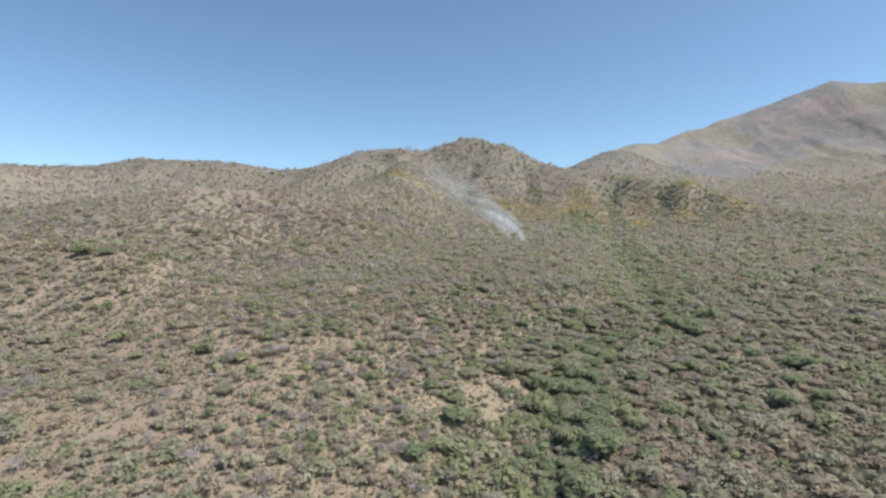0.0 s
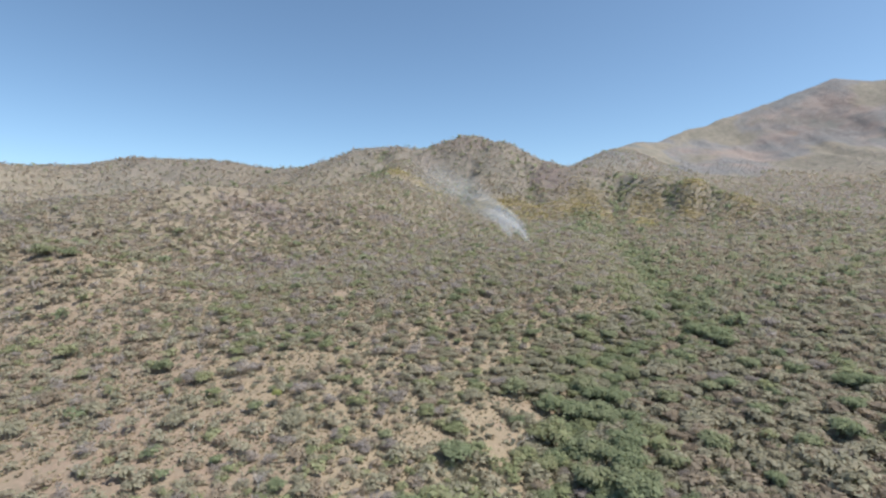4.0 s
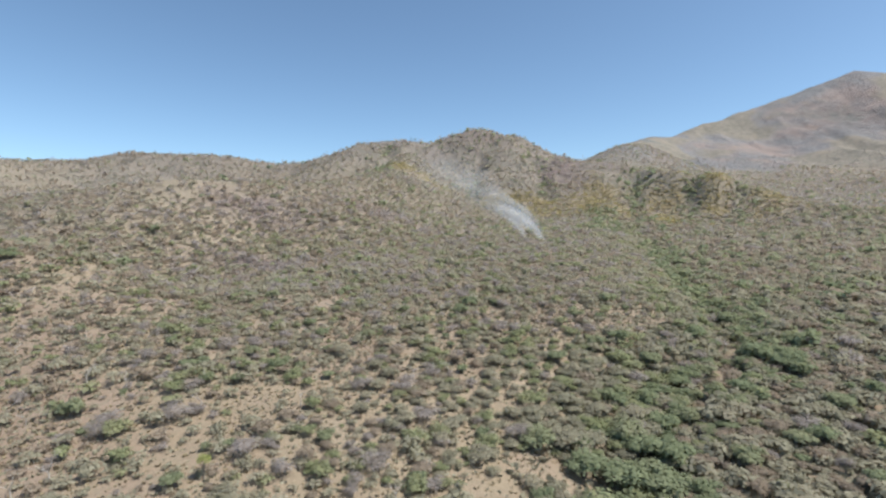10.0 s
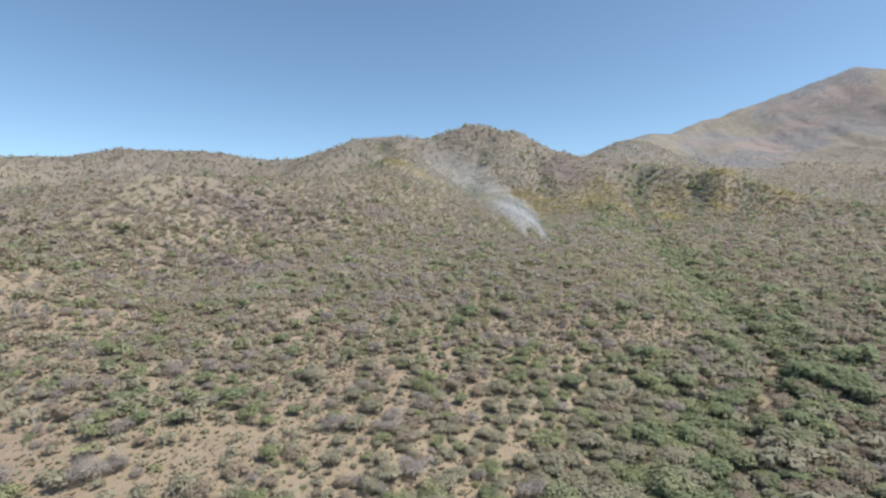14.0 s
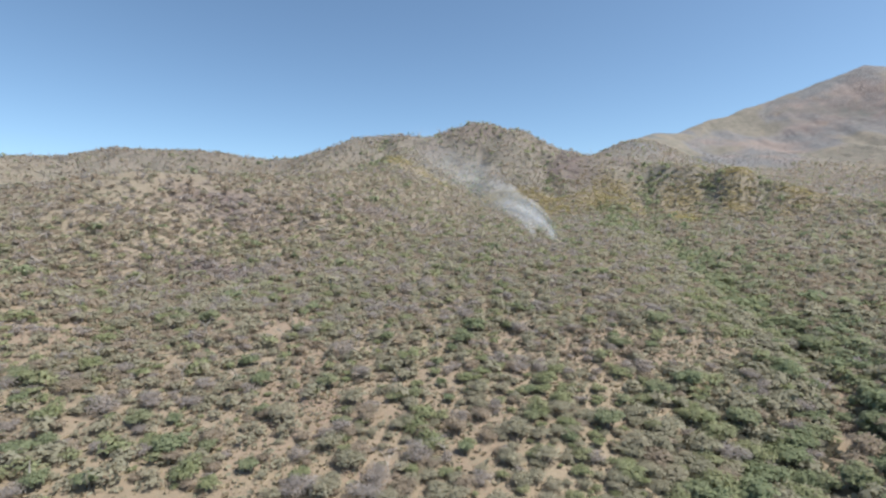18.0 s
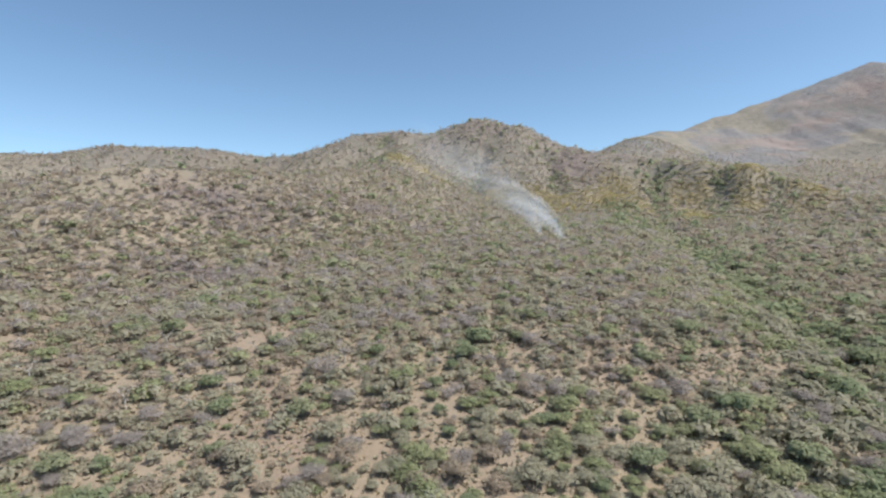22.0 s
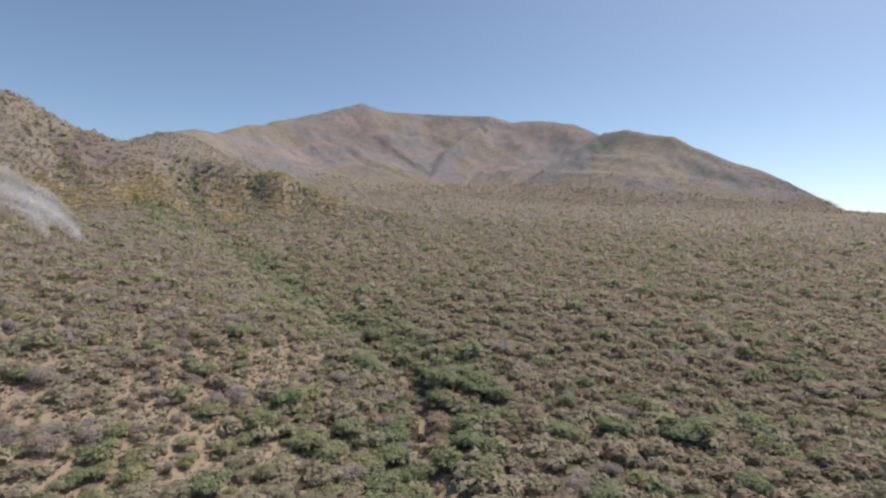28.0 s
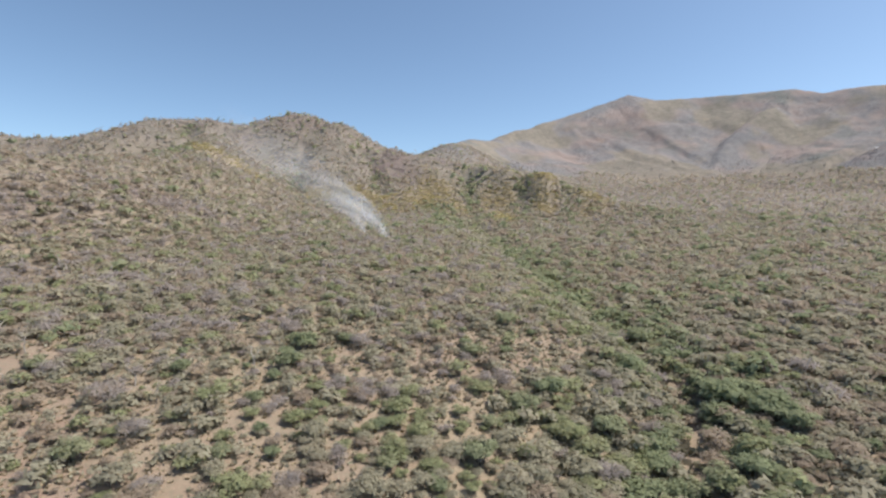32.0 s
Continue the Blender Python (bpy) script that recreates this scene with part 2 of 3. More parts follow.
def ground_material():
    """Pinkish soil, dry grass, leaf litter, burnt ground and far scrub, by the cover that grows there; the mountain
    greyed for haze.
    """
    mat, tree, shader = node_material("dry_ground", 0.95)
    cover = tree.nodes.new("ShaderNodeAttribute")
    cover.attribute_name = "cover"
    split = tree.nodes.new("ShaderNodeSeparateColor")
    tree.links.new(cover.outputs["Color"], split.inputs[0])
    soil = mixed(tree, grain(tree, 9), (0.285, 0.203, 0.16), (0.305, 0.235, 0.185))
    soil = mixed(tree, grain(tree, 0.9), soil, (0.24, 0.185, 0.145))
    soil = mixed(tree, grain(tree, 1.6, 6, 0.75, 0.5, 0.62), soil, (0.215, 0.185, 0.14))
    soil = mixed(tree, grain(tree, 3.5, 6, 0.7, 0.5, 0.66), soil, (0.275, 0.222, 0.17))
    straw = mixed(tree, grain(tree, 2.5), (0.30, 0.245, 0.17), (0.255, 0.21, 0.15))
    base = mixed(tree, times(tree, split.outputs[0], grain(tree, 5, low=0.25, high=0.5)), soil, straw)
    litter = mixed(tree, grain(tree, 3), (0.26, 0.217, 0.165), (0.33, 0.275, 0.205))
    base = mixed(tree, times(tree, split.outputs[1], grain(tree, 4, low=0.2, high=0.5)), base, litter)
    scrub = mixed(tree, grain(tree, 22, 8, 0.8, 0.36, 0.6), (0.15, 0.145, 0.12), (0.25, 0.22, 0.19))
    # Mountain scrub in bluish grey: distance haze painted into the ground colour.
    leafless = mixed(tree, grain(tree, 16, 8, 0.85, 0.4, 0.6), (0.17, 0.17, 0.178), (0.24, 0.232, 0.238))
    leafless = mixed(tree, grain(tree, 190, 6, 0.65, 0.46, 0.62), leafless, (0.28, 0.23, 0.215))
    leafless = mixed(tree, grain(tree, 260, 5, 0.6, 0.52, 0.62), leafless, (0.165, 0.172, 0.165))
    high = tree.nodes.new("ShaderNodeMapRange")
    high.inputs[1].default_value, high.inputs[2].default_value = 0.7, 1.0
    tree.links.new(cover.outputs["Alpha"], high.inputs[0])
    scrub = mixed(tree, high.outputs[0], scrub, leafless)
    low = tree.nodes.new("ShaderNodeMapRange")
    low.inputs[1].default_value, low.inputs[2].default_value = 0.0, 0.7
    tree.links.new(cover.outputs["Alpha"], low.inputs[0])
    far = times(tree, low.outputs[0], grain(tree, 75, 9, 0.72, 0.2, 0.44))
    base = mixed(tree, far, base, scrub)
    burnt = mixed(tree, grain(tree, 14), (0.12, 0.095, 0.095), (0.20, 0.16, 0.15))
    base = mixed(tree, times(tree, split.outputs[2], grain(tree, 20, low=0.3, high=0.55)), base, burnt)
    tree.links.new(base, shader.inputs["Base Color"])
    bump = tree.nodes.new("ShaderNodeBump")
    bump.inputs["Distance"].default_value, bump.inputs["Strength"].default_value = 0.6, 0.5
    tree.links.new(grain(tree, 1.7, 8, 0.7, 0.2, 0.8), bump.inputs["Height"])
    canopy = tree.nodes.new("ShaderNodeBump")
    canopy.inputs["Distance"].default_value = 7.0
    tree.links.new(times(tree, high.outputs[0], 0.9), canopy.inputs["Strength"])
    tree.links.new(grain(tree, 34, 7, 0.72, 0.2, 0.8), canopy.inputs["Height"])
    tree.links.new(bump.outputs[0], canopy.inputs["Normal"])
    tree.links.new(canopy.outputs[0], shader.inputs["Normal"])
    return mat


def leaf_material(name, dark, light, dry, through_light=0.5, joined=False):
    """Leaves in clumps: each plant and each clump a little different, light coming through."""
    mat, tree, shader = node_material(name, 0.8)
    if joined:
        tint = tree.nodes.new("ShaderNodeAttribute")
        tint.attribute_name = "tint"
        plant = tint.outputs["Fac"]
    else:
        plant = tree.nodes.new("ShaderNodeObjectInfo").outputs["Random"]
    island = tree.nodes.new("ShaderNodeNewGeometry").outputs["Random Per Island"]
    base = mixed(tree, island, dark, light)
    ramp = tree.nodes.new("ShaderNodeMapRange")
    ramp.inputs[1].default_value, ramp.inputs[2].default_value = 0.35, 1.0
    tree.links.new(plant, ramp.inputs[0])
    base = mixed(tree, ramp.outputs[0], base, mixed(tree, island, dry, light))
    tree.links.new(base, shader.inputs["Base Color"])
    glow = tree.nodes.new("ShaderNodeBsdfTranslucent")
    tree.links.new(base, glow.inputs["Color"])
    both = tree.nodes.new("ShaderNodeMixShader")
    both.inputs[0].default_value = through_light
    tree.links.new(shader.outputs[0], both.inputs[1])
    tree.links.new(glow.outputs[0], both.inputs[2])
    tree.links.new(both.outputs[0], tree.nodes["Material Output"].inputs[0])
    return mat


def bark_material(name, dark, light):
    mat, tree, shader = node_material(name, 0.9)
    tree.links.new(mixed(tree, grain(tree, 0.4), dark, light), shader.inputs["Base Color"])
    return mat


FOLIAGE = {
    "thorn_shrub": ((0.32, 0.305, 0.23), (0.42, 0.40, 0.305), (0.42, 0.375, 0.295)),
    "green_bush": ((0.26, 0.285, 0.165), (0.36, 0.385, 0.225), (0.37, 0.36, 0.24)),
    "evergreen_tree": ((0.225, 0.265, 0.165), (0.325, 0.36, 0.225), (0.34, 0.335, 0.225)),
    "brown_shrub": ((0.325, 0.27, 0.215), (0.42, 0.355, 0.285), (0.41, 0.34, 0.28)),
    "grey_shrub": ((0.34, 0.30, 0.28), (0.43, 0.39, 0.37), (0.41, 0.365, 0.35)),
}
LEAVES = {k: leaf_material(k + "_leaves", *v) for k, v in FOLIAGE.items()}
MASSED = {k: leaf_material(k + "_massed_leaves", *v, joined=True) for k, v in FOLIAGE.items()}
# Distance haze is put into this grey, for the mountain's forest only.
HAZED_LEAVES = leaf_material("hazed_forest_leaves", (0.29, 0.275, 0.27), (0.36, 0.335, 0.33), (0.36, 0.32, 0.31), joined=True)
BARK = bark_material("grey_bark", (0.12, 0.10, 0.085), (0.24, 0.21, 0.18))
GROUND = ground_material()


# ---- the ground ----
def burnt_at(x, y):
    """Ground blackened by grass fires: patches on the near slope and the flank of the hill."""
    rough = 0.4 + 1.2 * fractal(x, y, 40, 3, 47)
    b = spot(x, y, -125, 372, 34, 22) + spot(x, y, -98, 302, 34, 12) + spot(x, y, -44, 426, 40, 14) + spot(x, y, 150, 765, 34, 60) + 0.8 * spot(x, y, 240, 790, 50, 22) + 0.6 * spot(x, y, 20, 905, 190, 85) + 0.35 * spot(x, y, -500, 930, 300, 120) + spot(x, y, 66, 385, 26, 9) + 0.5 * spot(x, y, 1290, 1760, 200, 130) + 0.3 * step(1000, 1400, np.hypot(x, y)) * step(60, 30, relief(x, y)[0])
    return np.clip(b * rough, 0, 1)


def clearing(x, y):
    """Where little but grass grows."""
    c = 0.55 * spot(x, y, -75, 103, 44, 18) + spot(x, y, 11, 122, 7, 17) + spot(x, y, 21, 139, 10, 6) + 0.2 * spot(x, y, -150, 212, 24, 8) + 0.6 * spot(x, y, -30, 150, 10, 6) + spot(x, y, 142, 361, 6, 9)
    path, _, _ = nearest(x, y, [(57, 166), (66, 178), (73, 188), (84, 201), (90, 215)])
    track, _, _ = nearest(x, y, [(88, 158), (95, 164), (104, 172)])
    return np.clip(c + 0.85 * np.exp(-((path / 2.9) ** 2)) + np.exp(-((track / 1.0) ** 2)), 0, 1)


def yellow_slope(x, y):
    """Ribs of dry grass between the bushes of the hillsides."""
    return (0.5 + 0.5 * step(0.36, 0.54, fractal(x, y, 22, 3, 59))) * np.clip(1.3 * (spot(x, y, 55, 690, 40, 22) + spot(x, y, 99, 630, 36, 34) + spot(x, y, -47, 661, 34, 22) + spot(x, y, 184, 700, 16, 44) + 0.9 * spot(x, y, 128, 655, 36, 36) + 1.5 * spot(x, y, 262, 624, 92, 74) * (0.45 + 0.55 * step(0.34, 0.5, fractal(x, y, 36, 3, 57))) * (1 - gully(x, y)) * (x > 150) + 0.25 * spot(x, y, -150, 222, 40, 14) + 0.6 * spot(x, y, -190, 390, 40, 20)), 0, 1)


RAVINE = [(131, 493), (141, 527), (157, 605), (168, 655)]


def hilly(x, y, h):
    """1 on the sides of the hills, 0 on the apron and the near slope."""
    foot = spot(x, y, 255, 596, 100, 52) ** 0.7
    return np.maximum(step(28, 55, h) * step(560, 450, y) + step(8, 26, h) * step(450, 560, y), foot)


def woodland(x, y, d, h):
    """How closely the bushes stand, 0 to 1."""
    patch = fractal(x, y, 24, 3, 51)
    left = 0.52 + 0.48 * step(0.38, 0.62, patch)
    left = left + 0.45 * spot(x, y, -152, 192, 34, 30) + 0.4 * step(180, 270, y) + 0.4 * step(34, 8, d)
    right = 0.93 + 0.1 * patch
    hill = 0.8 + 0.2 * step(0.35, 0.6, fractal(x, y, 90, 4, 53)) - 1.25 * yellow_slope(x, y) + 0.3 * spot(x, y, 40, 900, 90, 70) - 0.35 * step(950, 1200, y)
    ravine, _, _ = nearest(x, y, RAVINE)
    hill = hill + 0.8 * np.exp(-((ravine / 11) ** 2)) + 0.7 * gully(x, y)
    flat = left + (right - left) * step(12, -6, d)
    return np.clip((flat + (hill - flat) * hilly(x, y, h)) * (1 - clearing(x, y)), 0, 1)


def cover_of(x, y):
    """Straw, litter, burnt and far scrub, each 0 to 1, as they lie on the land."""
    h, _, d = relief(x, y)
    patch = fractal(x, y, 46, 4, 41)
    broad = fractal(x, y, 170, 4, 43)
    wood = woodland(x, y, d, h)
    straw = np.clip(step(0.42, 0.62, patch) * 0.6 + yellow_slope(x, y) + 0.12 * hilly(x, y, h) * step(0.48, 0.62, broad) * step(1500, 1100, np.hypot(x, y)) + clearing(x, y) * (d < 30) * 0.2, 0, 1)
    litter = np.maximum(np.clip(wood * 1.3 - 0.75, 0, 1), 0.75 * step(200, 290, y)) * (1 - yellow_slope(x, y))
    r = np.hypot(x, y)
    # The last 0.3, far off and high up, brings in the haze grey.
    far = step(260, 600, r) * np.where(h < 35, 1.0, 1 - 0.3 * step(0.5, 0.6, broad)) * (1 - 0.85 * yellow_slope(x, y)) * (0.7 + 0.3 * step(1250, 1500, r) * step(30, 70, h))
    return np.stack([straw, litter, burnt_at(x, y), far], -1)


def ground():
    turns = np.radians(np.concatenate([np.arange(-80, 116, 0.33), np.arange(116, 280, 4.0)]))
    rings = np.concatenate([[0.0, 12, 24], np.geomspace(34, 600, 130), np.geomspace(606, 2600, 165), np.geomspace(2680, 4700, 15)])
    a, r = np.meshgrid(turns, rings)
    x, y = 2 + r * np.sin(a), 60 + r * np.cos(a)
    z = land(x, y)
    n, m = len(turns), len(rings)
    i, j = np.meshgrid(np.arange(m - 1), np.arange(n), indexing="ij")
    k = (j + 1) % n
    quads = np.stack([i * n + j, (i + 1) * n + j, (i + 1) * n + k, i * n + k], -1).reshape(-1, 4)[:, ::-1]
    me = quad_mesh("ground", np.stack([x, y, z], -1).reshape(-1, 3), quads)
    me.polygons.foreach_set("use_smooth", np.ones(len(quads), bool))
    at = me.attributes.new("cover", "FLOAT_COLOR", "POINT")
    at.data.foreach_set("color", cover_of(x, y).reshape(-1))
    me.materials.append(GROUND)
    return tagged(new("ground", me), "dry pinkish soil with straw-coloured grass rising to hills", "ground", kind="structure")


def quad_mesh(name, verts, quads):
    """A mesh of faces that all have the same number of corners."""
    me = bpy.data.meshes.new(name)
    me.vertices.add(len(verts))
    me.vertices.foreach_set("co", np.ascontiguousarray(verts, np.float32).ravel())
    me.loops.add(quads.size)
    me.loops.foreach_set("vertex_index", np.ascontiguousarray(quads, np.int32).ravel())
    me.polygons.add(len(quads))
    me.polygons.foreach_set("loop_start", np.arange(0, quads.size, quads.shape[1], dtype=np.int32))
    me.update(calc_edges=True)
    return me


ground()


# ---- plants ----
def leaf_quads(count, lobes, size, stretch=1.0, shell=0.55):
    """Corners of leaf clumps spread through egg-shaped lobes (x, y, z, radius, height), and the way that the crown faces at each."""
    lobes = np.array(lobes, float)
    share = lobes[:, 3] ** 2
    which = rng.choice(len(lobes), count, p=share / share.sum())
    way = rng.normal(size=(count, 3))
    way /= np.linalg.norm(way, axis=1, keepdims=True)
    way[:, 2] = np.where(way[:, 2] < -0.35, -way[:, 2], way[:, 2])
    reach = shell + (1 - shell) * rng.random(count) ** 0.6
    reach *= 1 + 0.18 * rng.normal(size=count)
    big = lobes[which]
    mid = big[:, :3] + way * reach[:, None] * np.stack([big[:, 3], big[:, 3], big[:, 4]], -1)
    normal = way * 1.1 + rng.normal(size=(count, 3)) * 0.35 + (0, 0, 0.85)
    normal /= np.linalg.norm(normal, axis=1, keepdims=True)
    u = np.cross(normal, rng.normal(size=(count, 3)))
    u /= np.linalg.norm(u, axis=1, keepdims=True)
    v = np.cross(normal, u)
    s = size * (0.55 + 0.9 * rng.random((count, 1)))
    u, v = u * s * stretch, v * s / stretch
    k = 0.25 * rng.normal(size=(count, 4, 1))
    soft = way + (0, 0, 0.8) + 0.22 * rng.normal(size=(count, 3))
    soft /= np.linalg.norm(soft, axis=1, keepdims=True)
    corners = np.stack([mid - u - v * (1 + k[:, 0]), mid + u * (1 + k[:, 1]) - v, mid + u + v * (1 + k[:, 2]), mid - u * (1 + k[:, 3]) + v], 1)
    return corners, soft


def lobes_for(radius, height, count, flat=0.6, low=0.35, umbrella=False):
    """Lobes of a crown: a heap, or a flat-topped umbrella of tiers."""
    out = [(0, 0, height * 0.55, radius * 0.7, height * 0.42)]
    if umbrella:
        out, flat, low = [(0, 0, height * 0.7, radius * 0.62, height * 0.2)], 0.45, 0.5
    for k in range(count):
        a = 2 * math.pi * (k + rng.random()) / count
        r = radius * (0.35 + 0.35 * rng.random())
        out.append((r * math.cos(a), r * math.sin(a), height * (low + (0.85 - low) * rng.random()), radius * (0.35 + 0.25 * rng.random()), height * flat * (0.3 + 0.2 * rng.random())))
    return out


def limb(a, b, r0, r1, sides=5):
    """A tapered stick from a to b, as corners of quads."""
    a, b = np.array(a, float), np.array(b, float)
    w = (b - a) / np.linalg.norm(b - a)
    u = np.cross(w, (0.31, 0.57, 0.76))
    u /= np.linalg.norm(u)
    v = np.cross(w, u)
    t = np.arange(sides + 1) * 2 * math.pi / sides
    ring = np.cos(t)[:, None] * u + np.sin(t)[:, None] * v
    lo, hi = a + ring * r0, b + ring * r1
    return np.stack([lo[:-1], lo[1:], hi[1:], hi[:-1]], 1)


def stems(radius, height, count, thick, lift=0.75, forks=2):
    quads = []
    for k in range(count):
        a = 2 * math.pi * (k + 0.7 * rng.random()) / count
        mid = np.array([0.3 * radius * math.cos(a), 0.3 * radius * math.sin(a), height * 0.4 * (0.8 + 0.4 * rng.random())])
        quads.append(limb((0.06 * math.cos(a), 0.06 * math.sin(a), -0.35), mid, thick, thick * 0.65))
        for f in range(forks):
            b = a + (f - (forks - 1) / 2) * 1.0 + 0.5 * rng.normal()
            tip = np.array([0.72 * radius * math.cos(b), 0.72 * radius * math.sin(b), height * lift * (0.85 + 0.3 * rng.random())])
            quads.append(limb(mid, tip, thick * 0.6, thick * 0.2, 4))
    return np.concatenate(quads)


def rounded(me, ways, sides):
    """Shade each leaf clump by the way that its crown faces there."""
    at = me.attributes.new("custom_normal", "FLOAT_VECTOR", "POINT")
    at.data.foreach_set("vector", np.repeat(ways.reshape(-1, 3), sides, 0).astype(np.float32).ravel())


def mesh_of(name, corners, material, ways=None):
    sides = corners.shape[1]
    me = quad_mesh(name, corners.reshape(-1, 3), np.arange(len(corners) * sides).reshape(-1, sides))
    if ways is not None:
        rounded(me, ways, sides)
    me.materials.append(material)
    return me


# radius, height, leaf clumps, clump size, lobes, stretch, stems, stem thickness
SHAPES = {
    "thorn_shrub": (1.0, 1.15, 640, 0.074, 9, 1.3, 4, 0.03),
    "green_bush": (1.0, 1.15, 720, 0.075, 9, 1.15, 4, 0.035),
    "evergreen_tree": (1.0, 1.25, 1008, 0.078, 11, 1.1, 3, 0.06),
    "brown_shrub": (1.0, 1.1, 560, 0.072, 8, 1.6, 5, 0.03),
    "grey_shrub": (1.0, 1.15, 630, 0.058, 7, 3.0, 7, 0.026),
}
LABELS = {
    "thorn_shrub": ("olive green thorn shrub with a loose rounded crown", "shrub"),
    "green_bush": ("fresh green leafy bush on dry soil", "bush"),
    "evergreen_tree": ("dark green leafy tree with a dense crown", "tree"),
    "brown_shrub": ("dry brown shrub with withered leaves", "shrub"),
    "grey_shrub": ("leafless grey shrub of bare twigs", "shrub"),
}
PROTOTYPES = {}
for kind, (radius, height, clumps, size, lobes, stretch, count, thick) in SHAPES.items():
    PROTOTYPES[kind] = []
    for variant in range(6):
        leaves, ways = leaf_quads(clumps, lobes_for(radius, height, lobes, umbrella=variant == 1), size, stretch)
        crown = mesh_of("crown", leaves[:, :3], LEAVES[kind], ways)
        trunk = mesh_of("trunk", stems(radius, height, count, thick), BARK)
        PROTOTYPES[kind].append((crown, trunk))


def plant(kind, x, y, z, radius, tall=1.0):
    """One plant that stands by itself: its trunk and its crown."""
    crown, trunk = PROTOTYPES[kind][rng.integers(6)]
    root = new(kind)
    root.empty_display_size = 0.3
    root.location = (x, y, z)
    root.rotation_euler[2] = rng.random() * 6.28
    root.scale = (radius, radius, radius * tall)
    for name, data in (("trunk", trunk), ("crown", crown)):
        ob = new(name, data)
        ob.parent = root
    label, category = LABELS[kind]
    return tagged(root, label, category, group="bushes on the slope")


def massed(name, label, kind, x, y, radius, clumps, size, leaves=None, flatten=1.0):
    """Scrub beyond counting: one mesh of many loose crowns."""
    pool = [leaf_quads(clumps, lobes_for(1.0, SHAPES[kind][1], 4, umbrella=k % 8 == 1), size, SHAPES[kind][5], 0.7) for k in range(24)]
    z = land(x, y)
    pick = rng.integers(0, 24, len(x))
    turn = rng.random(len(x)) * 6.28
    corners = np.array([p[0] for p in pool])[pick][:, :, :3]
    ways = np.array([p[1] for p in pool])[pick]
    c, s = np.cos(turn)[:, None, None], np.sin(turn)[:, None, None]
    tall = (radius * (0.8 + 0.3 * rng.random(len(x))))[:, None, None]
    px = (corners[..., 0] * c - corners[..., 1] * s) * radius[:, None, None] + x[:, None, None]
    py = (corners[..., 0] * s + corners[..., 1] * c) * radius[:, None, None] + y[:, None, None]
    pz = corners[..., 2] * tall * flatten + z[:, None, None] - 0.1
    corners = np.stack([px, py, pz], -1).reshape(-1, 3)
    me = quad_mesh(name, corners, np.arange(len(corners)).reshape(-1, 3))
    c, s = c[..., 0], s[..., 0]
    rounded(me, np.stack([ways[..., 0] * c - ways[..., 1] * s, ways[..., 0] * s + ways[..., 1] * c, ways[..., 2]], -1), 3)
    tint = me.attributes.new("tint", "FLOAT", "POINT")
    tint.data.foreach_set("value", np.repeat(rng.random(len(x)), clumps * 3).astype(np.float32))
    me.materials.append(leaves or MASSED[kind])
    return tagged(new(name, me), label, "scrub", kind="stuff")


def scattered(grid, inner, outer, most=1.0):
    """Places on a loosened grid between two distances, within the part of the land that the flight looks over."""
    n = int(outer / grid) + 1
    gx, gy = np.meshgrid(np.arange(-n, n + 1), np.arange(-n, n + 1))
    x = (gx + 0.95 * (rng.random(gx.shape) - 0.5)).ravel() * grid + 30
    y = (gy + 0.95 * (rng.random(gy.shape) - 0.5)).ravel() * grid + 135
    r, a = np.hypot(x - 30, y - 135), np.degrees(np.arctan2(x - 2, y - 60))
    keep = (r > inner) & (r < outer) & (a > np.where(r < 260, -78, -60)) & (a < 114) & ((y > 60) | (x > 150)) | (r < min(outer, 290)) & (r >= inner)
    x, y = x[keep], y[keep]
    h, _, d = relief(x, y)
    keep = rng.random(len(x)) < woodland(x, y, d, h) * most
    return x[keep], y[keep], d[keep], h[keep]


KINDS = list(SHAPES)
